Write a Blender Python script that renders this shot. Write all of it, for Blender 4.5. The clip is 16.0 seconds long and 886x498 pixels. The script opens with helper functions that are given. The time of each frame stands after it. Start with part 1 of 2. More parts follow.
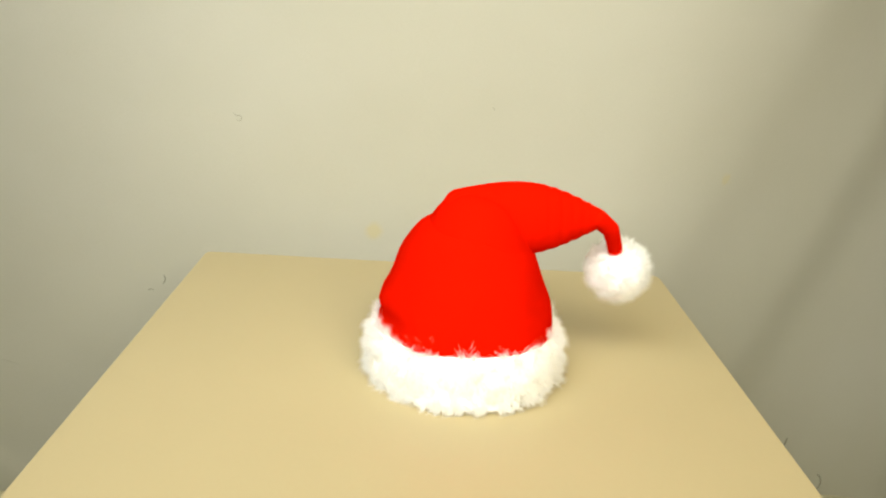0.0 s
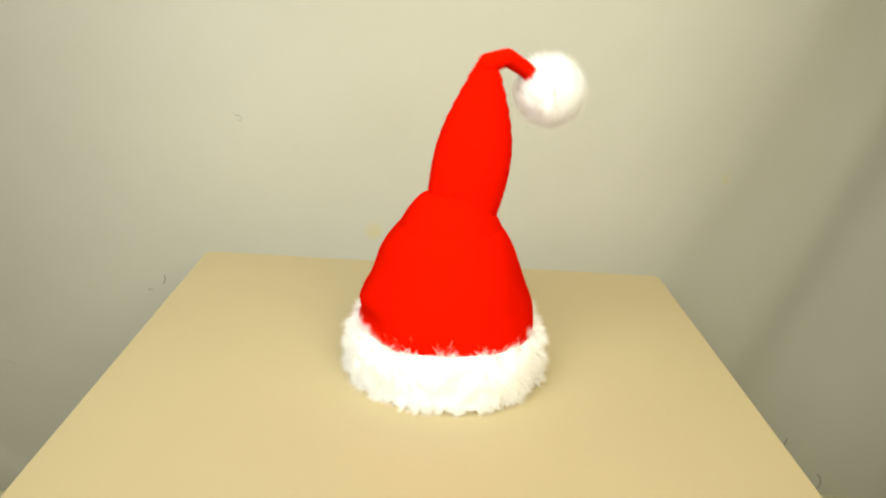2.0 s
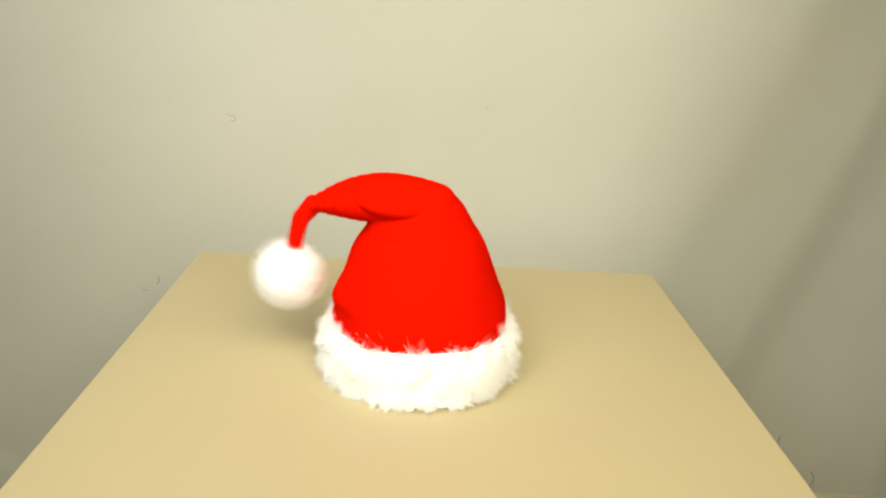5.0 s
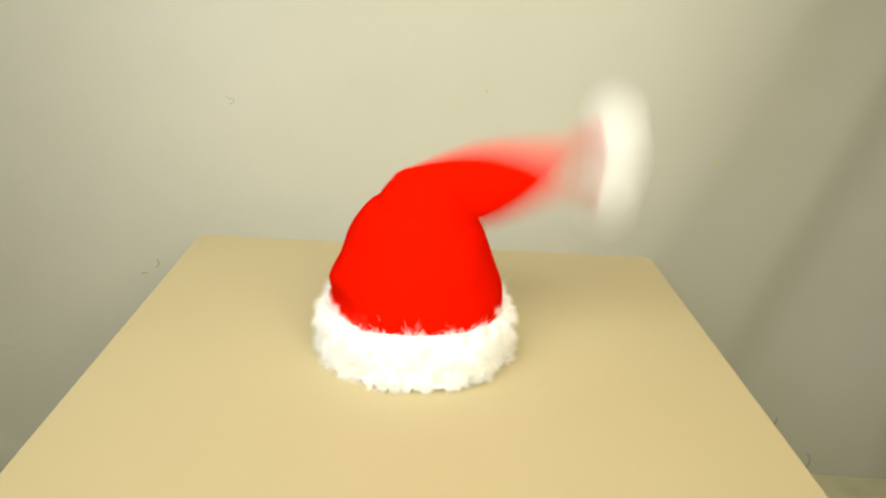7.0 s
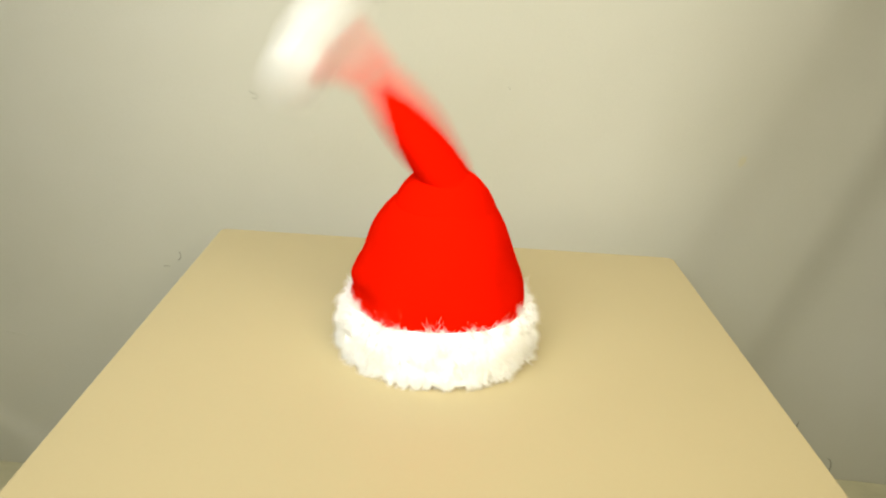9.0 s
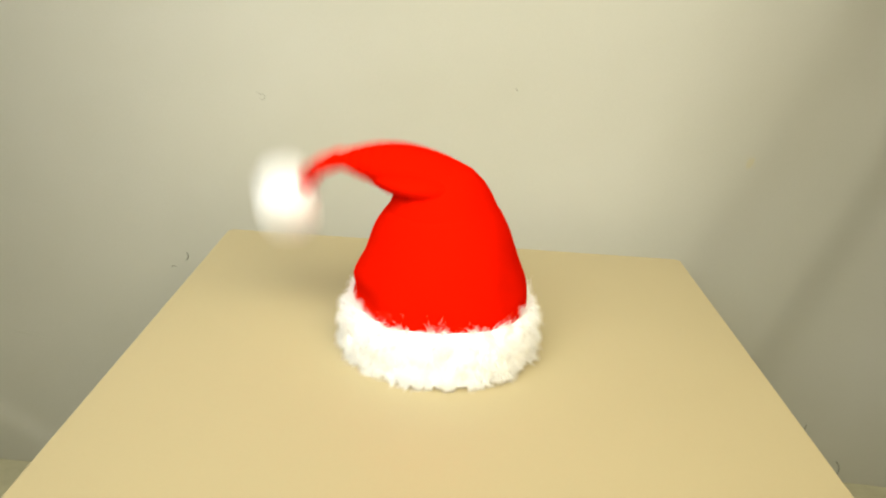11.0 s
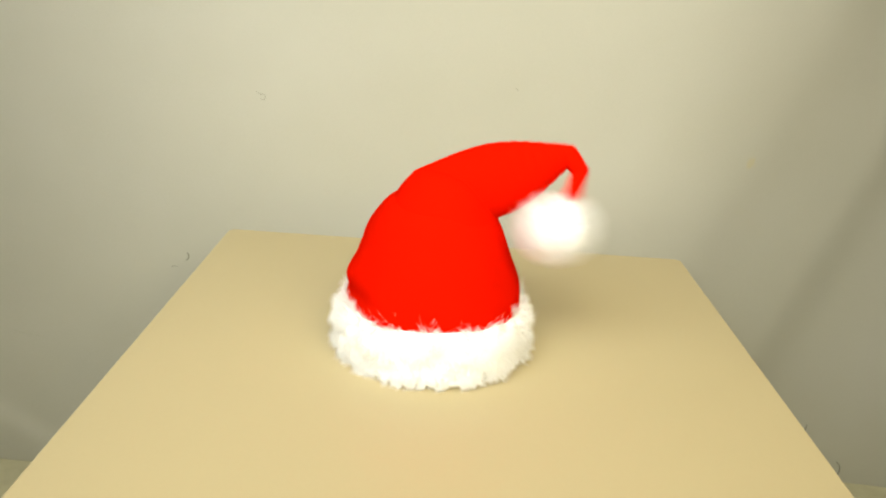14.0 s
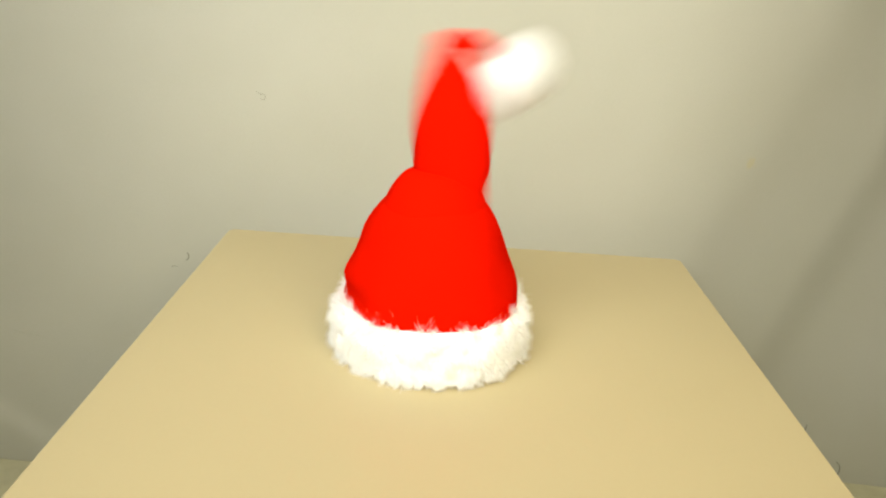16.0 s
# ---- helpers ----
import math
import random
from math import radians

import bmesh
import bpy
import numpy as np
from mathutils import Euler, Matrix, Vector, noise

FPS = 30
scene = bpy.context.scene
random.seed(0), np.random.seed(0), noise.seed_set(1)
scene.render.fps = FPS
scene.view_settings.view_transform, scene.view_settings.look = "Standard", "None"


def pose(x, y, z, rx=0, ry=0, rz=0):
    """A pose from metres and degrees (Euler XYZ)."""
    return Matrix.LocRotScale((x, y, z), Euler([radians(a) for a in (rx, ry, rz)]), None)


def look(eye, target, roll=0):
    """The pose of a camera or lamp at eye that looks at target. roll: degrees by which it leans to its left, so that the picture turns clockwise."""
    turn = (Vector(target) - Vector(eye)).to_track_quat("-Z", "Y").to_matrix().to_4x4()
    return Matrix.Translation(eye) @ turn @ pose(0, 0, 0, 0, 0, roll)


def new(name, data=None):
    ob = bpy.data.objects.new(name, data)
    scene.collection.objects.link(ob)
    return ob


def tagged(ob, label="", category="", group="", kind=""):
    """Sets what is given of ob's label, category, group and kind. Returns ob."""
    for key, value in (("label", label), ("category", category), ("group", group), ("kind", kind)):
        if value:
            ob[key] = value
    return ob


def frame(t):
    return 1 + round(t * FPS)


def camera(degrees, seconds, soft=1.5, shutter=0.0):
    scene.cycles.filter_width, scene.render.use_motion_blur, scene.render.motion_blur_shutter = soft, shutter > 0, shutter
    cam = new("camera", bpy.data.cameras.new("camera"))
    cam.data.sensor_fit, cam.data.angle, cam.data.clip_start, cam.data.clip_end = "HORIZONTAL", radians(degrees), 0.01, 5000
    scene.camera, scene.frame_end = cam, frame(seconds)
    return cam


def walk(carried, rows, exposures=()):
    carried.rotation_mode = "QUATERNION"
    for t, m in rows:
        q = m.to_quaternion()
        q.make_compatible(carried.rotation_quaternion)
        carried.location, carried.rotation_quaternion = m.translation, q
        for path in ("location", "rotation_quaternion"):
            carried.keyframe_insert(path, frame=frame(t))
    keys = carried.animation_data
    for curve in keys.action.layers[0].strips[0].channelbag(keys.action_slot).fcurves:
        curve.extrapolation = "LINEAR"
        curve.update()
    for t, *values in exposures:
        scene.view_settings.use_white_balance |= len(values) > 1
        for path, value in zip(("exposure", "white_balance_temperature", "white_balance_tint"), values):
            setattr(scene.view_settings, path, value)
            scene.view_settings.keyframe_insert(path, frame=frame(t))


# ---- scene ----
cam = camera(60.0, 16.0, soft=2.1, shutter=0.9)
TOP = 0.465  # height of the table top


def eye(x, y, z, rx, ry, rz):
    return pose(x, y, TOP + z, rx, ry, rz)


walk(cam, [
    (0.0, eye(-0.0179, -0.9538, 0.3562, 70.60, -3.53, -0.45)),
    (4.2, eye(-0.0179, -0.9538, 0.3562, 70.60, -3.53, -0.45)),
    (6.3, eye(-0.0147, -0.9623, 0.3544, 70.82, -3.37, -1.80)),
    (6.5, eye(-0.0150, -0.9620, 0.3544, 70.72, -3.40, -1.60)),
    (6.6, eye(-0.0154, -0.9614, 0.3544, 70.44, -3.41, -1.48)),
    (6.8, eye(-0.0163, -0.9602, 0.3543, 69.92, -3.45, -1.31)),
    (7.0, eye(-0.0172, -0.9589, 0.3542, 69.52, -3.49, -0.98)),
    (7.2, eye(-0.0166, -0.9584, 0.3532, 69.27, -3.54, -0.38)),
    (7.5, eye(-0.0158, -0.9576, 0.3518, 69.20, -3.61, 0.06)),
    (8.3, eye(-0.0205, -0.9560, 0.3540, 69.10, -3.78, 0.51)),
    (9.0, eye(-0.0210, -0.9570, 0.3535, 69.20, -3.80, 0.56)),
    (11.4, eye(-0.0203, -0.9575, 0.3529, 69.28, -3.76, 1.15)),
    (16.0, eye(-0.0203, -0.9575, 0.3529, 69.28, -3.76, 1.15)),
])

# ---- light ----
world = bpy.data.worlds.new("world")
world.use_nodes = True
world.node_tree.nodes["Background"].inputs[0].default_value = (1.0, 0.97, 0.9, 1)
world.node_tree.nodes["Background"].inputs[1].default_value = 0.05
scene.world = world
scene.view_settings.exposure = 0.0


def lamp(name, where, target, size, watts, colour, spread):
    data = bpy.data.lights.new(name, "AREA")
    data.shape, data.size, data.energy, data.color, data.spread = "DISK", size, watts, colour, radians(spread)
    ob = new(name, data)
    ob.matrix_world = look(where, target)
    return ob


lamp("work_lamp", (-0.40, -1.00, TOP + 0.88), (0.0, -0.06, TOP + 0.13), 0.95, 6.15, (0.95, 0.98, 0.97), 98)
lamp("work_lamp", (0.33, -1.06, TOP + 0.88), (0.0, -0.10, TOP + 0.11), 0.95, 5.1, (1.0, 0.90, 0.66), 98)
# unseen fill under the ceiling, added to lift and yellow the shaded parts
lamp("fill_lamp", (-0.3, -1.9, 2.36), (-0.3, -1.8, 0.0), 0.5, 5.0, (1.0, 0.92, 0.45), 180)


# ---- materials ----
def material(name, colour, rough=0.6, spread=0.06, scale=8.0, fine=120.0, bump=0.1, depth=0.002, sheen=0.0, tint=None, spec=0.5):
    """A plain surface with variation at two scales and fine relief, in object space."""
    mat = bpy.data.materials.new(name)
    mat.use_nodes = True
    tree = mat.node_tree
    n, l = tree.nodes, tree.links
    b = n["Principled BSDF"]
    co = n.new("ShaderNodeTexCoord")
    big, small = n.new("ShaderNodeTexNoise"), n.new("ShaderNodeTexNoise")
    big.inputs["Scale"].default_value, big.inputs["Detail"].default_value = scale, 5
    small.inputs["Scale"].default_value, small.inputs["Detail"].default_value = fine, 3
    for k in (big, small):
        l.new(co.outputs["Object"], k.inputs["Vector"])
    add = n.new("ShaderNodeMath")
    add.operation = "MULTIPLY_ADD"
    l.new(small.outputs["Fac"], add.inputs[0])
    add.inputs[1].default_value = 0.35
    l.new(big.outputs["Fac"], add.inputs[2])
    ramp = n.new("ShaderNodeValToRGB")
    lo = tint or [c * (1 - 2 * spread) for c in colour]
    ramp.color_ramp.elements[0].position, ramp.color_ramp.elements[1].position = 0.4, 0.95
    ramp.color_ramp.elements[0].color, ramp.color_ramp.elements[1].color = (*lo, 1), (*colour, 1)
    l.new(add.outputs[0], ramp.inputs["Fac"])
    l.new(ramp.outputs["Color"], b.inputs["Base Color"])
    bp = n.new("ShaderNodeBump")
    bp.inputs["Strength"].default_value, bp.inputs["Distance"].default_value = bump, depth
    l.new(add.outputs[0], bp.inputs["Height"])
    l.new(bp.outputs["Normal"], b.inputs["Normal"])
    b.inputs["Roughness"].default_value = rough
    b.inputs["Specular IOR Level"].default_value = spec
    if sheen:
        b.inputs["Sheen Weight"].default_value = sheen
        b.inputs["Sheen Roughness"].default_value = 0.5
        b.inputs["Sheen Tint"].default_value = (*colour, 1)
    return mat


RED = material("red_felt", (0.70, 0.0062, 0.0004), 0.95, 0.05, 22, 900, 0.5, 0.0035, spec=0.0)
BOARD = material("cream_laminate", (0.472, 0.394, 0.222), 0.42, 0.02, 5, 260, 0.05, 0.0006, spec=0.35)
LEG = material("table_leg_paint", (0.60, 0.49, 0.28), 0.5, 0.04, 12, 200, 0.1, 0.001)
# wall and ceiling colours are yellowed so that their bounce tints the shade
PLASTER = material("wall_paint", (0.58, 0.53, 0.28), 0.8, 0.04, 3, 90, 0.2, 0.002)
CEIL = material("ceiling_paint", (0.76, 0.72, 0.56), 0.85, 0.03, 3, 90, 0.2, 0.002)
CARPET = material("pale_carpet", (0.58, 0.55, 0.36), 0.95, 0.12, 20, 500, 0.6, 0.004)
FAINT = material("pale_scuff", (0.47, 0.46, 0.37), 0.9, 0.05, 200, 900, 0.1, 0.0005)
LINT = material("dark_lint", (0.36, 0.35, 0.28), 0.9, 0.1, 200, 900, 0.1, 0.0005)


def fur_material():
    """White synthetic fur: each hair scatters and lets some light through."""
    mat = bpy.data.materials.new("white_fur")
    mat.use_nodes = True
    n, l = mat.node_tree.nodes, mat.node_tree.links
    n.remove(n["Principled BSDF"])
    geo, ramp = n.new("ShaderNodeNewGeometry"), n.new("ShaderNodeValToRGB")
    ramp.color_ramp.elements[0].color, ramp.color_ramp.elements[1].color = (0.98, 0.98, 0.965, 1), (0.995, 0.995, 0.985, 1)
    l.new(geo.outputs["Random Per Island"], ramp.inputs["Fac"])
    d, tr, mix = n.new("ShaderNodeBsdfDiffuse"), n.new("ShaderNodeBsdfTranslucent"), n.new("ShaderNodeMixShader")
    mix.inputs[0].default_value = 0.6
    l.new(ramp.outputs["Color"], d.inputs["Color"])
    l.new(ramp.outputs["Color"], tr.inputs["Color"])
    l.new(d.outputs[0], mix.inputs[1])
    l.new(tr.outputs[0], mix.inputs[2])
    l.new(mix.outputs[0], n["Material Output"].inputs["Surface"])
    return mat


FUR = fur_material()
PILE = material("white_fur_backing", (0.97, 0.965, 0.94), 0.95, 0.015, 60, 700, 0.5, 0.002, spec=0.0)


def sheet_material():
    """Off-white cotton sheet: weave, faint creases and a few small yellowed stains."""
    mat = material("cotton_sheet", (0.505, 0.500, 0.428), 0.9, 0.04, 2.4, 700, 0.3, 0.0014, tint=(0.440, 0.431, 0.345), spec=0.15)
    n, l = mat.node_tree.nodes, mat.node_tree.links
    b = n["Principled BSDF"]
    base = b.inputs["Base Color"].links[0].from_socket
    co = n.new("ShaderNodeTexCoord")
    warp = n.new("ShaderNodeTexNoise")
    warp.inputs["Scale"].default_value = 60
    for x, z, r, k in ((-0.088, 0.008, 0.013, 0.42), (0.413, 0.110, 0.010, 0.30), (0.02, -0.02, 0.008, 0.15)):
        dist = n.new("ShaderNodeVectorMath")
        dist.operation = "DISTANCE"
        flat = n.new("ShaderNodeVectorMath")
        flat.operation = "MULTIPLY"
        flat.inputs[1].default_value = (1, 0, 1)
        l.new(co.outputs["Object"], flat.inputs[0])
        l.new(flat.outputs[0], dist.inputs[0])
        dist.inputs[1].default_value = (x, 0, TOP + z)
        wob = n.new("ShaderNodeMath")
        wob.operation = "MULTIPLY_ADD"
        l.new(warp.outputs["Fac"], wob.inputs[0])
        wob.inputs[1].default_value = 0.016
        l.new(dist.outputs["Value"], wob.inputs[2])
        rng = n.new("ShaderNodeMapRange")
        rng.inputs["From Min"].default_value, rng.inputs["From Max"].default_value = r * 0.6 + 0.006, r + 0.009
        rng.inputs["To Min"].default_value, rng.inputs["To Max"].default_value = k, 0
        l.new(wob.outputs[0], rng.inputs["Value"])
        mix = n.new("ShaderNodeMix")
        mix.data_type = "RGBA"
        l.new(rng.outputs[0], mix.inputs["Factor"])
        l.new(base, mix.inputs["A"])
        mix.inputs["B"].default_value = (0.52, 0.43, 0.15, 1)
        base = mix.outputs["Result"]
    l.new(base, b.inputs["Base Color"])
    return mat


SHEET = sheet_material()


# ---- mesh helpers ----
def mesh_object(name, verts, faces, mat, parent=None, label="", smooth=True):
    me = bpy.data.meshes.new(name)
    me.from_pydata([tuple(v) for v in verts], [], [tuple(f) for f in faces])
    me.materials.append(mat)
    if smooth:
        me.shade_smooth()
    me.update()
    ob = new(name, me)
    ob.parent = parent
    return tagged(ob, label) if label else ob


def part(name, bm, mat, parent=None, label="", smooth=False):
    me = bpy.data.meshes.new(name)
    bm.to_mesh(me)
    bm.free()
    me.materials.append(mat)
    if smooth:
        me.shade_smooth()
    ob = new(name, me)
    ob.parent = parent
    return tagged(ob, label) if label else ob


def box(bm, x0, x1, y0, y1, z0, z1):
    m = Matrix.LocRotScale(((x0 + x1) / 2, (y0 + y1) / 2, (z0 + z1) / 2), None, (x1 - x0, y1 - y0, z1 - z0))
    return bmesh.ops.create_cube(bm, size=1, matrix=m)["verts"]


def slab(name, x0, x1, y0, y1, z0, z1, mat, parent=None, label="", bevel=0.0):
    bm = bmesh.new()
    box(bm, x0, x1, y0, y1, z0, z1)
    if bevel:
        bmesh.ops.bevel(bm, geom=bm.edges[:], offset=bevel, segments=2, affect="EDGES", profile=0.5)
    return part(name, bm, mat, parent, label)


def lathe(profile, seg=48, wobble=0.0, freq=18.0, seed=0.0):
    """Verts and faces of a turned form; profile is rows of (radius, height)."""
    verts, faces = [], []
    for r, z in profile:
        for i in range(seg):
            a = 2 * math.pi * i / seg
            p = Vector((r * math.cos(a), r * math.sin(a), z))
            k = 1.0
            if wobble and r > 1e-4:
                k += wobble / r * noise.noise(p * freq + Vector((seed, seed, 0)))
            verts.append((p.x * k, p.y * k, z))
    for j in range(len(profile) - 1):
        for i in range(seg):
            k = (i + 1) % seg
            faces.append((j * seg + i, j * seg + k, (j + 1) * seg + k, (j + 1) * seg + i))
    faces.append(tuple(range(seg - 1, -1, -1)))
    faces.append(tuple(range((len(profile) - 1) * seg, len(profile) * seg)))
    return verts, faces


def smooth_profile(knots, steps):
    ks = np.array(knots, float)
    t = np.linspace(0, len(ks) - 1, steps)
    out = []
    for u in t:
        i = min(int(u), len(ks) - 2)
        f = u - i
        p0, p1, p2, p3 = ks[max(i - 1, 0)], ks[i], ks[i + 1], ks[min(i + 2, len(ks) - 1)]
        out.append(0.5 * (2 * p1 + (p2 - p0) * f + (2 * p0 - 5 * p1 + 4 * p2 - p3) * f * f + (3 * p1 - p0 - 3 * p2 + p3) * f ** 3))
    return [(max(r, 0.0003), z) for r, z in out]


# ---- room ----
def room():
    slab("floor", -2.2, 2.2, -3.4, 0.8, -0.1, 0.0, CARPET)
    tagged(bpy.data.objects["floor"], "pale grey-green carpeted floor under the table", "floor", kind="structure")
    for name, b, label in (
        ("wall_north", (-2.2, 2.2, 0.34, 0.44), "plain painted wall behind the hanging sheet"),
        # the next three stand out of view, added to throw yellow bounce light
        ("wall_south", (-2.2, 2.2, -3.4, -3.3), "unseen wall facing the table, added to bounce yellow light"),
        ("wall_west", (-2.2, -2.1, -3.3, 0.34), "unseen side wall, added to bounce yellow light"),
        ("wall_east", (2.1, 2.2, -3.3, 0.34), "unseen side wall, added to bounce yellow light"),
    ):
        tagged(slab(name, *b, 0.0, 2.4, PLASTER), label, "wall", kind="structure")
    # the ceiling is also out of view, added to close the room for bounce
    tagged(slab("ceiling", -2.2, 2.2, -3.4, 0.44, 2.4, 2.5, CEIL), "unseen ceiling, added to bounce warm light", "ceiling", kind="structure")


def sheet_relief(x, z):
    """How far the sheet stands out from the wall: two slanting folds and soft waves."""
    out = 0.0
    for (xa, za), (xb, zb), amp, soft, wide in (
        ((0.372, 0.066), (0.482, 0.336), 0.013, 0.075, 0.30),
        ((0.536, -0.058), (0.606, 0.154), 0.012, 0.055, 0.14),
        ((0.80, -0.3), (0.84, 0.4), 0.014, 0.05, 0.30),
        ((-0.645, -0.432), (-0.724, -0.37), 0.007, 0.020, 0.10),
        ((-0.95, -0.3), (-0.90, 0.4), 0.012, 0.05, 0.30),
    ):
        d = Vector((xb - xa, zb - za)).normalized()
        s = (x - xa) * d.y - (z - za) * d.x
        s += 0.012 * noise.noise(Vector((x * 2, z * 3, xa)))
        rise = math.exp(-((s / wide) ** 2)) if s < 0 else math.exp(-((s / soft) ** 2))
        out += amp * rise
    turn = x - 0.33 - 0.25 * (z - 0.1)  # the sheet is bent back beyond the first fold, to darken its right side
    out -= 0.44 * 0.5 * (turn + math.sqrt(turn * turn + 0.01)) * min(1.0, max(0.0, (0.95 - turn)))
    out += 0.006 * noise.noise(Vector((x * 1.6, z * 1.1, 3.0))) + 0.0016 * noise.noise(Vector((x * 7, z * 5, 1.0)))
    return out


SHEET_Y = 0.094


def curl(points, r, name, parent, mat=LINT):
    """A short thread lying on the sheet, as a thin bent tube through points (x, z)."""
    ps = []
    for x, z in points:
        ps.append(Vector((x, SHEET_Y - sheet_relief(x, z) - r * 0.7, TOP + z)))
    verts, faces = [], []
    for i, p in enumerate(ps):
        t = (ps[min(i + 1, len(ps) - 1)] - ps[max(i - 1, 0)]).normalized()
        u = t.cross(Vector((0, 1, 0))).normalized()
        w = t.cross(u)
        rr = r * (0.5 if i in (0, len(ps) - 1) else 1.0)
        for k in range(6):
            a = k * math.pi / 3
            verts.append(p + (u * math.cos(a) + w * math.sin(a)) * rr)
    for i in range(len(ps) - 1):
        for k in range(6):
            m = (k + 1) % 6
            faces.append((i * 6 + k, i * 6 + m, i * 6 + 6 + m, i * 6 + 6 + k))
    return mesh_object(name, verts, faces, mat, parent)


def arc(cx, cz, r, a0, a1, n=9, squash=1.0):
    return [(cx + r * math.cos(radians(a0 + (a1 - a0) * i / (n - 1))), cz + squash * r * math.sin(radians(a0 + (a1 - a0) * i / (n - 1)))) for i in range(n)]


def backdrop():
    nx, nz, x0, x1, z0, z1 = 260, 170, -1.5, 1.5, -TOP - 0.006, 1.0
    verts, faces = [], []
    for j in range(nz + 1):
        z = z0 + (z1 - z0) * j / nz
        for i in range(nx + 1):
            x = x0 + (x1 - x0) * i / nx
            verts.append((x, SHEET_Y - sheet_relief(x, z), TOP + z))
    for j in range(nz):
        for i in range(nx):
            a = j * (nx + 1) + i
            faces.append((a, a + 1, a + nx + 2, a + nx + 1))
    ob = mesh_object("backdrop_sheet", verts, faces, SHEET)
    so = ob.modifiers.new("thickness", "SOLIDIFY")
    so.thickness, so.offset = 0.0012, -1
    tagged(ob, "off-white cotton sheet hanging behind the table with slanting folds", "backdrop", kind="structure")
    curl([(-0.285, 0.167), (-0.282, 0.165)] + arc(-0.2765, 0.160, 0.0039, 130, -150, 10), 0.00055, "thread", ob)
    curl(arc(-0.396, -0.083, 0.0055, 60, -80, 8, 1.3), 0.0009, "thread", ob)
    curl(arc(-0.412, -0.105, 0.006, 150, 40, 7, 0.8), 0.0007, "thread", ob)
    curl([(0.068, 0.196), (0.070, 0.194), (0.071, 0.192)], 0.0008, "speck", ob)
    curl(arc(0.695, -0.440, 0.012, 80, -60, 9, 1.4), 0.0013, "thread", ob)
    curl([(0.627, -0.368), (0.629, -0.361), (0.630, -0.353)], 0.0018, "speck", ob)
    curl([(-0.668, -0.226), (-0.655, -0.229), (-0.640, -0.230), (-0.618, -0.236)], 0.0009, "scuff", ob, FAINT)


def table():
    t = tagged(new("side_table"), "low square side table with a plain cream laminate top", "table")
    x0, x1, y0, y1 = -0.30, 0.30, -0.62, 0.0
    bm = bmesh.new()
    vs = box(bm, x0, x1, y0, y1, TOP - 0.03, TOP)
    up = [e for e in bm.edges if abs(e.verts[0].co.z - e.verts[1].co.z) > 0.01]
    bmesh.ops.bevel(bm, geom=up, offset=0.009, segments=4, affect="EDGES", profile=0.5)
    rim = [e for e in bm.edges if abs(e.verts[0].co.z - e.verts[1].co.z) < 1e-5 and len(e.link_faces) == 2 and abs(e.link_faces[0].normal.z - e.link_faces[1].normal.z) > 0.5]
    bmesh.ops.bevel(bm, geom=rim, offset=0.0015, segments=2, affect="EDGES", profile=0.5)
    part("tabletop", bm, BOARD, t, "smooth cream laminate tabletop with slightly rounded corners")
    for y in (y0 + 0.03, y1 - 0.046):
        slab("apron", x0 + 0.07, x1 - 0.07, y, y + 0.016, TOP - 0.08, TOP - 0.03, LEG, t, bevel=0.002)
    for x in (x0 + 0.03, x1 - 0.046):
        slab("apron", x, x + 0.016, y0 + 0.07, y1 - 0.07, TOP - 0.08, TOP - 0.03, LEG, t, bevel=0.002)
    for x in (x0 + 0.02, x1 - 0.07):
        for y in (y0 + 0.02, y1 - 0.07):
            slab("leg", x, x + 0.05, y, y + 0.05, 0.0, TOP - 0.03, LEG, t, bevel=0.004)


# ---- hat ----
def hairs(roots, normals, length, droop, width, clump, lean, seed):
    """Tapered two-piece blades rooted on a surface, drawn together into tufts."""
    rng = np.random.default_rng(seed)
    n = len(roots)
    centres = rng.integers(0, n, clump)
    near = np.argmin(((roots[:, None, :] - roots[None, centres, :]) ** 2).sum(2), axis=1)
    tuft = rng.normal(0, lean, (clump, 3))[near]
    own = rng.normal(0, lean * 0.45, (n, 3))
    d = normals + tuft + own + np.array([0, 0, -droop])
    d /= np.linalg.norm(d, axis=1)[:, None]
    ln = length * rng.uniform(0.55, 1.15, n)[:, None] * (0.75 + 0.5 * rng.random(clump))[near][:, None]
    pull = (roots[centres][near] - roots) * 0.5
    mid = roots + d * ln * 0.5 + pull * 0.4
    tip = roots + d * ln + pull + np.array([0, 0, -1.0]) * droop * ln * 0.35
    side = np.cross(d, rng.normal(0, 1, (n, 3)))
    side /= np.linalg.norm(side, axis=1)[:, None]
    w = width * rng.uniform(0.6, 1.3, n)[:, None]
    verts = np.stack([roots - side * w, roots + side * w, mid + side * w * 0.8, mid - side * w * 0.8, tip], 1).reshape(-1, 3)
    faces = []
    for i in range(n):
        k = 5 * i
        faces += [(k, k + 1, k + 2, k + 3), (k + 3, k + 2, k + 4)]
    return verts, faces


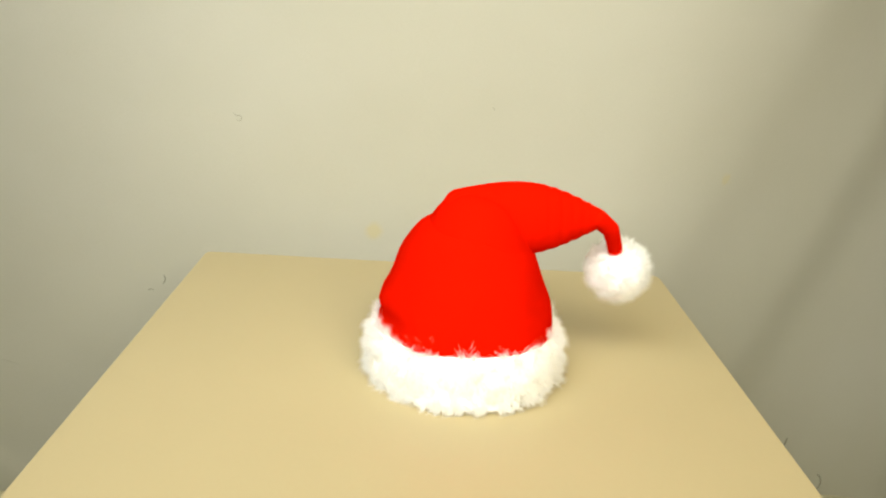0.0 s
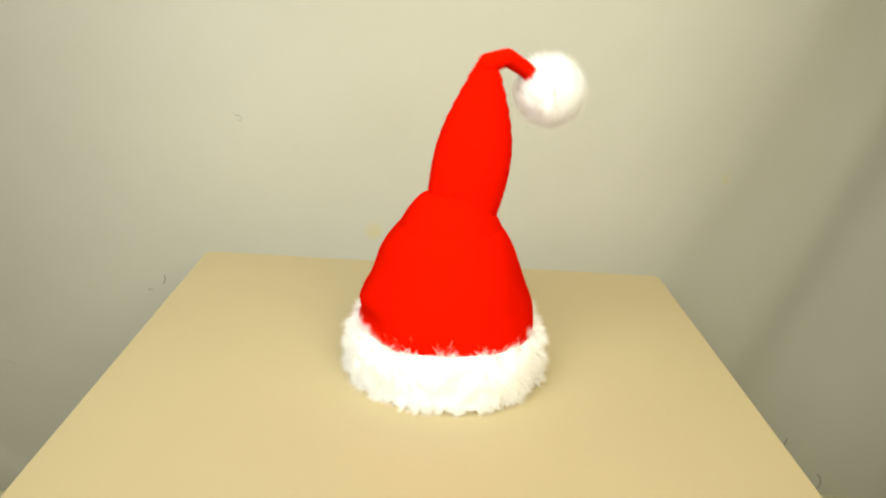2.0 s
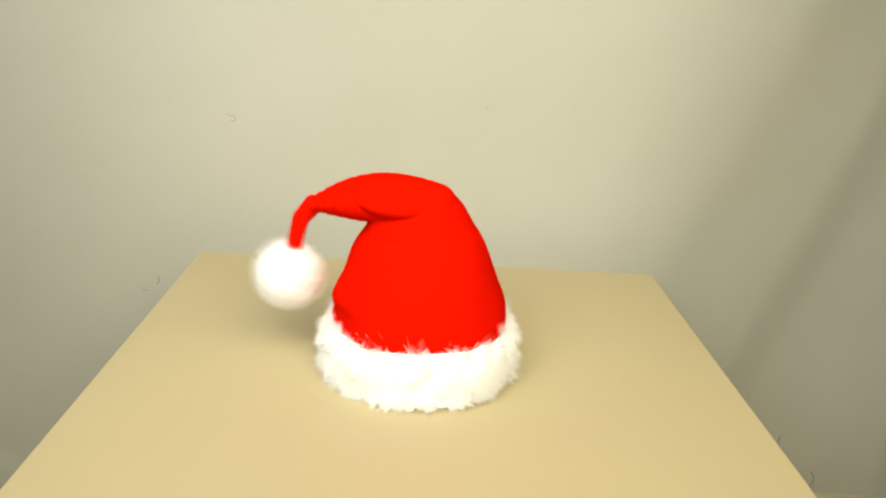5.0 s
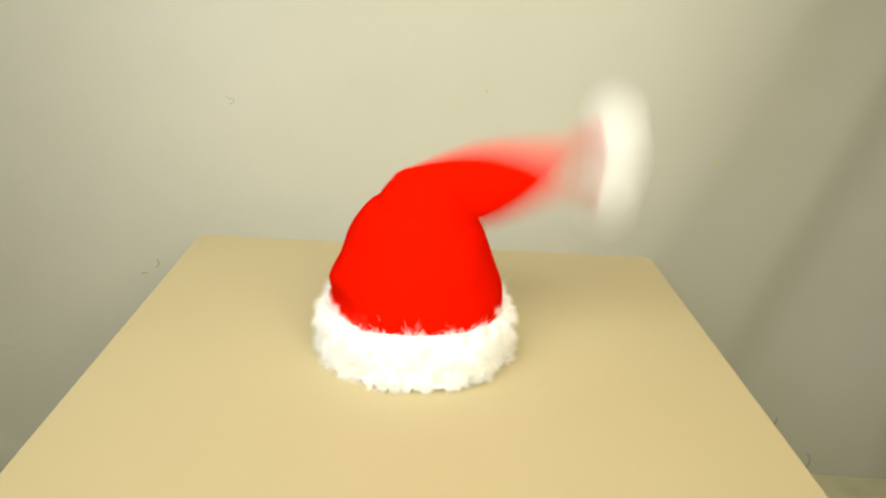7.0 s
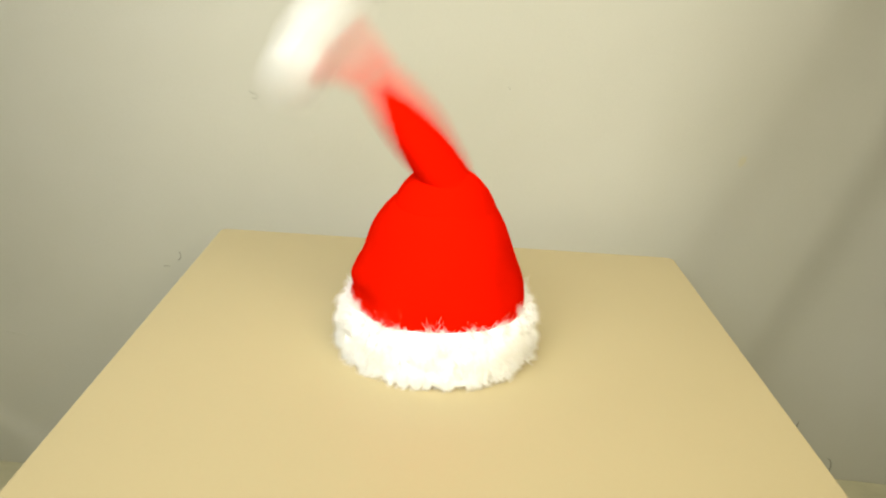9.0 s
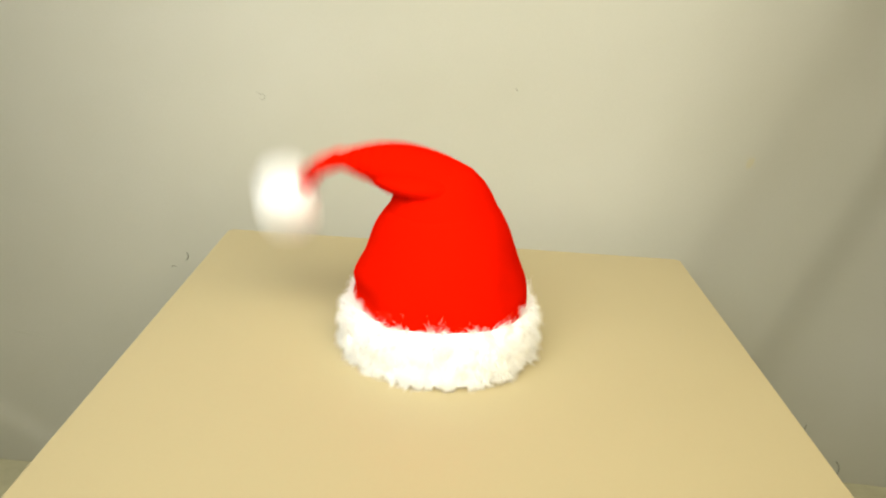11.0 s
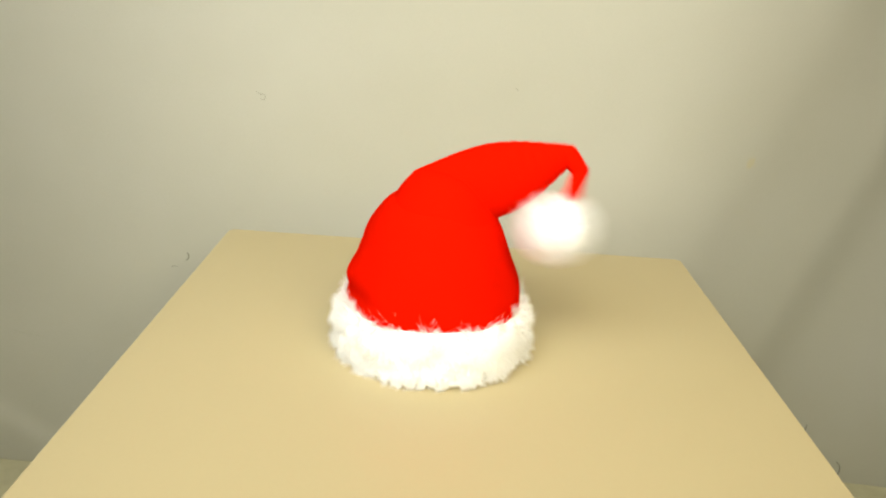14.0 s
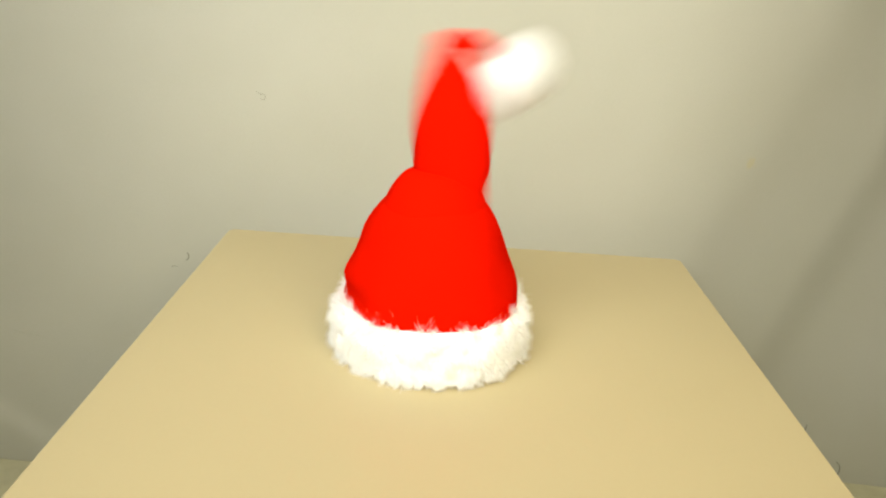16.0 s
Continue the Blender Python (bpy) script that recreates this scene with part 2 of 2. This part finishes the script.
def fur_brim(parent):
    knots = [(0.076, 0.001), (0.0890, 0.001), (0.0908, 0.008), (0.0912, 0.024), (0.0900, 0.038), (0.0855, 0.048), (0.0785, 0.0495), (0.072, 0.045)]
    v, f = lathe(smooth_profile(knots, 40), 180, 0.0046, 62)
    brim = mesh_object("fur_brim", v, f, PILE, parent, "thick fluffy white faux fur brim")
    rng = np.random.default_rng(3)
    n = 26000
    a = rng.uniform(0, 2 * math.pi, n)
    u = 0.55 + 5.15 * rng.random(n) ** 1.25
    ks = np.array(knots)
    i = u.astype(int)
    fr = (u - i)[:, None]
    p = ks[i] * (1 - fr) + ks[i + 1] * fr
    t = ks[i + 1] - ks[i]
    t /= np.linalg.norm(t, axis=1)[:, None]
    nr, nz = t[:, 1], -t[:, 0]
    roots = np.stack([p[:, 0] * np.cos(a), p[:, 0] * np.sin(a), p[:, 1]], 1)
    normals = np.stack([nr * np.cos(a), nr * np.sin(a), nz], 1)
    v, f = hairs(roots, normals, 0.0115, 0.60, 0.00030, 620, 0.66, 5)
    v[:, 2] = np.maximum(v[:, 2], 0.0006)
    tagged(mesh_object("fur", v, f, FUR, brim, smooth=False), kind="stuff")
    # longer tufts that stand up over the felt
    n = 2600
    c = rng.uniform(0, 2 * math.pi, 54)
    a = c[rng.integers(0, 54, n)] + rng.normal(0, 0.03, n)
    r = rng.uniform(0.077, 0.085, n)
    roots = np.stack([r * np.cos(a), r * np.sin(a), np.full(n, 0.0455)], 1)
    normals = np.stack([0.10 * np.cos(a), 0.10 * np.sin(a), np.full(n, 0.9)], 1)
    v, f = hairs(roots, normals, 0.0175, 0.0, 0.00030, 110, 0.62, 6)
    tagged(mesh_object("fringe", v, f, FUR, brim, smooth=False), kind="stuff")


def pompom(parent):
    v, f = lathe([(0.0285 * math.sin(math.pi * k / 30) + 0.0002, -0.0285 * math.cos(math.pi * k / 30)) for k in range(31)], 64, 0.0022, 90)
    ball = mesh_object("pompom", v, f, PILE, parent, "round fluffy white faux fur pompom")
    n = 15000
    k = np.arange(n) + 0.5
    ph, th = np.arccos(1 - 2 * k / n), math.pi * (1 + 5 ** 0.5) * k
    nm = np.stack([np.cos(th) * np.sin(ph), np.sin(th) * np.sin(ph), np.cos(ph)], 1)
    v, f = hairs(nm * 0.0275, nm, 0.0080, 0.0, 0.00022, 1000, 0.5, 9)
    tagged(mesh_object("fur", v, f, FUR, ball, smooth=False), kind="stuff")
    return ball


FLAT = 0.62  # the cloth tube is flattened: depth over width


def segment(name, parent, r0, r1, length, flat=FLAT):
    """A short length of the felt tube, rounded at both ends so that neighbours bend without a gap."""
    prof = [(r0 * math.cos(a), flat * r0 * math.sin(a)) for a in np.linspace(-1.45, -0.10, 8)]
    prof += [(r0, 0.0), (r1, length)]
    prof += [(r1 * math.cos(a), length + flat * r1 * math.sin(a)) for a in np.linspace(0.12, 1.48, 9)]
    v, f = lathe(prof, 40, min(0.0005, r0 * 0.02), 24, 4.0)
    return mesh_object(name, [(x, y * flat, z) for x, y, z in v], f, RED, parent)


PIVOT = 0.085
UPPER = (0.0300, 0.0315, 0.0330, 0.0342, 0.0349, 0.0350, 0.0343, 0.0324, 0.0293, 0.0253, 0.0207, 0.0155, 0.0104)
STEP = 0.0098
STEM = (0.0090, 0.0078, 0.0072, 0.0070)
STEM_STEP = 0.0185


def santa_hat():
    hat = tagged(new("santa_hat"), "animated red felt santa hat with white fur brim and pompom", "santa hat")
    fur_brim(hat)
    knots = [(0.080, 0.020), (0.0835, 0.045), (0.0815, 0.066), (0.0755, 0.086), (0.0675, 0.106), (0.0585, 0.126), (0.046, 0.143), (0.028, 0.151), (0.0005, 0.153)]
    v, f = lathe(smooth_profile(knots, 40), 72, 0.0032, 26, 2.0)
    dented = []
    for x, y, z in v:
        a = math.atan2(y, x)
        k = 1 + 0.03 * math.exp(-(((z - 0.078) / 0.008) ** 2)) * math.exp(-(((abs(a) - 2.9) / 0.45) ** 2))
        k -= 0.03 * math.exp(-(((z - 0.063) / 0.007) ** 2)) * math.exp(-(((abs(a) - 2.9) / 0.5) ** 2))
        dented.append((x * k, y * k, z))
    v = dented
    mesh_object("lower_body", v, f, RED, hat, "red felt lower body of the hat, slightly creased")
    knots = [(0.050, -0.010), (0.0655, 0.004), (0.0645, 0.014), (0.0575, 0.032), (0.0500, 0.050), (0.0425, 0.066), (0.0355, 0.076), (0.026, 0.085), (0.013, 0.090), (0.0005, 0.091)]
    v, f = lathe(smooth_profile(knots, 40), 64, 0.0028, 26, 5.0)
    pieces = [mesh_object("shoulder", v, f, RED, hat)]
    for i in range(len(UPPER) - 1):
        pieces.append(segment("cone_piece", hat, UPPER[i], UPPER[i + 1], STEP))
    v, f = lathe([(0.043 * math.cos(a) + 0.0003, 0.0155 * math.sin(a)) for a in np.linspace(-1.56, 1.56, 25)], 72, 0.0022, 30, 7.0)
    lip = mesh_object("fold", v, f, RED, hat, "red felt folded over itself")
    for i in range(len(STEM) - 1):
        pieces.append(segment("stem_piece", hat, STEM[i], STEM[i + 1], STEM_STEP, 0.9))
    pieces.append(pompom(hat))
    pieces.append(lip)
    return hat, pieces


room()
backdrop()
table()
HAT, PIECES = santa_hat()


# ---- how the hat moves ----
# seconds, lean of the upper cone, bend of the stem against it, swing of the stem into the depth, how far the cone is drawn out
OPENING = [
    (0, 87.4, 74, 26, 0.97), (0.034, 86.6, 72, 26, 0.97), (0.1, 37.2, 100, -2, 0.98), (0.2, -38.3, -9, 10, 0.97),
    (0.3, -96.9, -72, 2, 0.99), (0.4, -77.7, -47, 12, 0.96), (0.5, 8.8, -112, 48, 1.03), (0.6, 69.2, 27, 18, 1.08),
    (0.7, 102.7, 85, 44, 1.03), (0.8, 90.8, 22, 26, 0.98), (0.9, 51.5, 94, 46, 1), (1, 39.1, 122, 28, 0.98), (1.1, 38.1, 126, 24, 0.98),
    (1.2, 47.9, 62, 40, 0.99), (1.3, 45.5, 136, 44, 0.98), (1.4, 27.1, 107, 36, 0.99), (1.5, 25.6, 128, 38, 0.99),
]
TWITCH = [
    (1.6, 27.1, 129, 8, 0.99), (1.7, 34.7, 72, 20, 0.98), (1.8, 27.1, 135, 34, 0.99), (1.9, 5.9, 125, 46, 1.04), (2, 7.7, 119, 26, 1.04),
    (2.1, 16.7, 136, 20, 1.01), (2.2, 28.7, 82, 30, 0.98), (2.3, -37.9, 140, 30, 0.97), (2.4, -84.3, -8, 18, 0.96),
    (2.5, -67.1, -135, 2, 0.93), (2.6, 7, -116, 34, 1.04), (2.7, 61.3, 26, 32, 1.09), (2.8, 101.3, 103, 40, 1.02),
    (2.9, 48.2, 84, 22, 0.99),
]
SWAYING = [
    (3, -18.5, -23, 40, 1.08), (3.1, -94.7, -27, 12, 0.98), (3.2, -77, -67, 20, 0.96), (3.3, -0.9, -57, 54, 1.07),
    (3.4, 68.3, 21, 32, 1.08), (3.5, 94.5, 100, 28, 0.99), (3.6, 57.4, 8, 48, 1.08), (3.7, 43.4, -120, -48, 0.97),
    (3.8, 36.9, -146, -54, 0.97), (3.9, 41.6, -104, -54, 0.97), (4, 32.8, -93, -48, 0.97), (4.1, 16.2, -127, 22, 1),
    (4.2, -5.3, -131, -52, 1.08),
]
PAUSE = [
    (4.3, -46.1, -52, 20, 0.96), (4.4, -88.5, -22, 14, 0.97), (4.5, -89.2, -93, 0, 0.97), (4.6, -88.8, -46, 10, 0.97),
    (4.8, -89.2, -83, 2, 0.97), (4.95, -89, -67, 6, 0.97), (5.05, -83.2, -88, 2, 0.96), (5.15, 1.5, -79, 30, 1.06), (5.25, 73.4, 13, 48, 1),
    (5.35, 102, 90, 16, 1.02), (5.45, 24.1, 93, 0, 0.99), (5.55, -66.3, -12, 32, 0.92), (5.65, -89.1, -71, 4, 0.97),
    (5.75, -88.7, -41, 10, 0.97), (5.95, -89.2, -88, 0, 0.97), (6.1, -89, -67, 6, 0.97),
]
SECOND_ROUND = [
    (6.3, -86.2, -82, 8, 0.97), (6.4, -86.2, -83, 16, 0.97), (6.5, -85.2, -90, 16, 0.96), (6.6, -85.2, -85, 20, 0.96),
    (6.7, -85.2, -82, 18, 0.96), (6.735, -85.2, -82, 18, 0.96), (6.8, -62.4, -96, 16, 0.93), (6.9, 17.8, -75, 62, 1),
    (7, 74.3, 21, 42, 1.12), (7.04, 101.6, 44, 44, 1.02), (7.1, 60.6, 147, 2, 1.04), (7.2, -10.3, 112, 48, 1.08),
    (7.3, -73.4, -34, 12, 0.95), (7.4, -82.2, -137, -56, 0.96), (7.5, -88, -64, 10, 0.97), (7.6, -87.8, -47, 10, 0.97),
    (7.7, -88, -66, 16, 0.97),
]
THIRD_ROUND = [
    (7.8, -87.2, -96, 18, 0.97), (7.9, -87.2, -92, 18, 0.97), (8, -89.1, -73, 16, 0.97), (8.1, -89, -70, 16, 0.97),
    (8.2, -88.2, -80, 20, 0.97), (8.3, -88.2, -89, 18, 0.97), (8.4, -89.2, -83, 18, 0.97), (8.5, -89.1, -76, 20, 0.97),
    (8.535, -89.1, -76, 20, 0.97), (8.6, -20.4, -125, 18, 1.06), (8.7, 42.6, 24, 28, 1.05), (8.8, 97.2, 55, 48, 1.01),
    (8.9, 31.8, 116, 24, 0.98), (9, -37.4, -40, 36, 1), (9.1, -89.2, -79, 16, 0.97), (9.2, -90.7, -50, 10, 0.97),
]
REST = [
    (9.3, -89, -63, 6, 0.97), (9.4, -89.2, -85, 2, 0.97), (9.55, -89.1, -71, 4, 0.97), (9.75, -89, -63, 6, 0.97),
    (9.95, -89.1, -73, 4, 0.97), (10.15, -89, -66, 6, 0.97), (10.35, -89.1, -69, 4, 0.97), (10.45, -72.8, -89, 4, 0.94),
    (10.55, 5.5, -70, 30, 1.04), (10.65, 65.2, 28, 52, 1.03), (10.75, 101.7, 56, 20, 1.02), (10.85, 24.1, 93, 18, 0.99),
    (10.95, -60.4, -28, 36, 0.93), (11.05, -89.1, -69, 4, 0.97), (11.15, -88.8, -45, 10, 0.97),
]
FOURTH_ROUND = [
    (11.3, -87.2, -125, -56, 0.97), (11.4, -90.1, -84, 14, 0.97), (11.5, -89, -66, 10, 0.97), (11.6, -90, -69, 12, 0.97),
    (11.7, -89.2, -87, 20, 0.97), (11.8, -89.2, -90, 22, 0.97), (11.9, -90.1, -78, 18, 0.97), (12, -90.1, -76, 10, 0.97),
    (12.035, -90.1, -76, 10, 0.97), (12.1, -79.1, -98, 0, 0.96), (12.2, -0.2, -109, 20, 1.07), (12.3, 57.7, 32, 38, 1.06),
    (12.4, 79.3, 129, 10, 0.97), (12.5, 2.2, 109, 38, 1.06), (12.6, -65, -10, 16, 0.92), (12.7, -91, -88, 22, 0.97),
]
HANGING = [
    (12.8, -91.5, -46, 10, 0.97), (12.9, -91.5, -45, 12, 0.97), (13, -91, -77, 12, 0.97), (13.1, -90.1, -123, -56, 0.97),
    (13.2, -90.1, -83, 10, 0.97), (13.3, -90, -66, 10, 0.97), (13.4, -90.1, -73, 10, 0.97), (13.5, -90.1, -89, 14, 0.97),
    (13.535, -90.1, -89, 14, 0.97), (13.6, -67.1, -102, 20, 0.93), (13.7, 11.1, -53, 56, 1.03),
]
SHAKING = [
    (13.8, 72.5, 12, 46, 1), (13.84, 102.3, 40, 44, 1.03), (13.9, 60.6, 149, 2, 1.04), (14, 69.2, 134, -16, 1.02),
    (14.1, 67.1, -7, 64, 1.02), (14.2, 56.7, 79, 54, 1.03), (14.3, 53.9, 126, 36, 1.02), (14.4, 60.6, 135, 28, 1.04),
    (14.5, 63.7, 30, 50, 1.03), (14.6, 60.2, 72, 66, 1.04), (14.7, 58.4, 143, 38, 1.04), (14.8, 56.2, 108, 38, 1.03),
    (14.9, 60.8, 41, 58, 1.04),
]
CLOSING = [
    (15, 67.9, 61, 38, 1.02), (15.1, 69.2, 141, 24, 1.02), (15.2, 62.5, 61, 48, 1.03), (15.3, 55.1, 59, 52, 1.03),
    (15.4, 55.4, 127, 56, 1.03), (15.5, 65.9, 139, 4, 1.03), (15.6, 62.5, 62, 54, 1.03), (15.7, 52.3, 131, 40, 1.01),
    (15.8, 56.9, 129, 24, 1.03), (15.9, 66.5, 12, 68, 1.02), (16, -3.4, 134, 20, 1.02),
]
SWING = OPENING + TWITCH + SWAYING + PAUSE + SECOND_ROUND + THIRD_ROUND + REST + FOURTH_ROUND + HANGING + SHAKING + CLOSING

SLIDE = [(0, 0.0281), (0.5, 0.0248), (1, 0.0221), (1.5, 0.0193), (1.7, 0.0149), (2, 0.0100), (2.5, 0.0072), (3, 0.0067), (3.5, 0.0056), (3.8, 0.0034), (4, -0.0004), (4.2, -0.0043), (6.4, -0.0118), (6.8, -0.0113), (7, -0.0122), (7.2, -0.0132), (7.5, -0.0143), (8, -0.0138), (8.3, -0.0144), (9, -0.0119), (11.5, -0.0159), (12.5, -0.0154), (13.7, -0.0165), (14, -0.0226), (14.5, -0.0237), (16, -0.0248)]


def glide(rows, t):
    """The values at t, running smoothly through the rows."""
    ts = [r[0] for r in rows]
    i = max(0, min(len(rows) - 2, int(np.searchsorted(ts, t, side="right")) - 1))
    a, b = np.array(rows[i]), np.array(rows[i + 1])
    p, q = np.array(rows[max(i - 1, 0)]), np.array(rows[min(i + 2, len(rows) - 1)])
    h = b[0] - a[0]
    u = min(max((t - a[0]) / h, 0), 1)
    ma = (b - p) / max(b[0] - p[0], 1e-6)
    mb = (q - a) / max(q[0] - a[0], 1e-6)
    return (2 * u ** 3 - 3 * u ** 2 + 1) * a + (u ** 3 - 2 * u ** 2 + u) * h * ma + (3 * u ** 2 - 2 * u ** 3) * b + (u ** 3 - u ** 2) * h * mb


# lean, foot of the upper cone (x, z), how much it curls along its length, distance from piece to piece
FOLDS = (
    (-130, 0.014, 0.158, -13, 0.0098), (-90, 0.014, 0.160, -13, 0.0098), (-62, 0.015, 0.157, -7, 0.0102), (-35, 0.016, 0.150, 0, 0.0112),
    (0, 0.016, 0.140, -3, 0.0117), (10, 0.004, 0.138, -4, 0.0122), (36, -0.013, 0.150, -15, 0.0120), (67, -0.008, 0.144, -4, 0.0109),
    (91, -0.009, 0.148, 3, 0.0109), (130, -0.009, 0.148, 4, 0.0105),
)


def hat_poses(lean, bend, depth, reach):
    """The pose of each moving piece in the hat's space."""
    table_of = np.array(FOLDS)
    x, z, curl, step = [float(np.interp(lean, table_of[:, 0], table_of[:, k])) for k in (1, 2, 3, 4)]
    tilt = 0.115 * lean + 8 * max(0.0, min(1.0, -lean / 25))
    back = max(0.0, min(1.0, -(lean + 52) / 30))
    back = back * back * (3 - 2 * back)
    out = [pose(0, 0, PIVOT + 0.004 * back, 0, tilt, 0)]
    u = max(0.0, min(1.0, -(lean + 5) / 35))
    twist = 88 * u * u * (3 - 2 * u)  # folding back, the flattened cloth turns its broad side up
    p = Vector((x, 0, z))
    for k in range(len(UPPER) - 1):
        last = lean + curl * ((k + 0.5) / 6 - 1)
        out.append(pose(p.x, 0, p.z, 0, last, 0) @ pose(0, 0, 0, 0, 0, twist))
        p += Vector((math.sin(radians(last)), 0, math.cos(radians(last)))) * step * reach
    stem = lean + bend
    m = len(STEM) - 1
    for k in range(m + 1):
        f = (0.55, 0.95, 1.0, 1.0)[k]
        turn = pose(0, 0, 0, 0, last + (stem - last) * f, 0) @ pose(0, 0, 0, -depth * f, 0, 0)
        ahead = 0.021 if k == m else 0.0
        out.append(Matrix.Translation(p + turn.to_3x3() @ Vector((0, 0, ahead))) @ turn)
        p = p + turn.to_3x3() @ Vector((0, 0, STEM_STEP))
    out.append(pose(-0.025 * back, -0.002 * back, 0.112 + 0.053 * back, 0, 8 * back, 0))  # the cloth folds out of the body over its rim
    return out


def motions():
    walk(HAT, [(t, pose(x, -0.2830, TOP + 0.0018, 0, -1.5, 0)) for t, x in SLIDE])
    rows = [[] for _ in PIECES]
    for k in range(int(16.0 * FPS) + 1):
        t = k / FPS
        _, lean, bend, depth, reach = glide(SWING, t)
        for r, m in zip(rows, hat_poses(lean, bend, depth, reach)):
            r.append((t, m))
    for piece, r in zip(PIECES, rows):
        walk(piece, r)


motions()
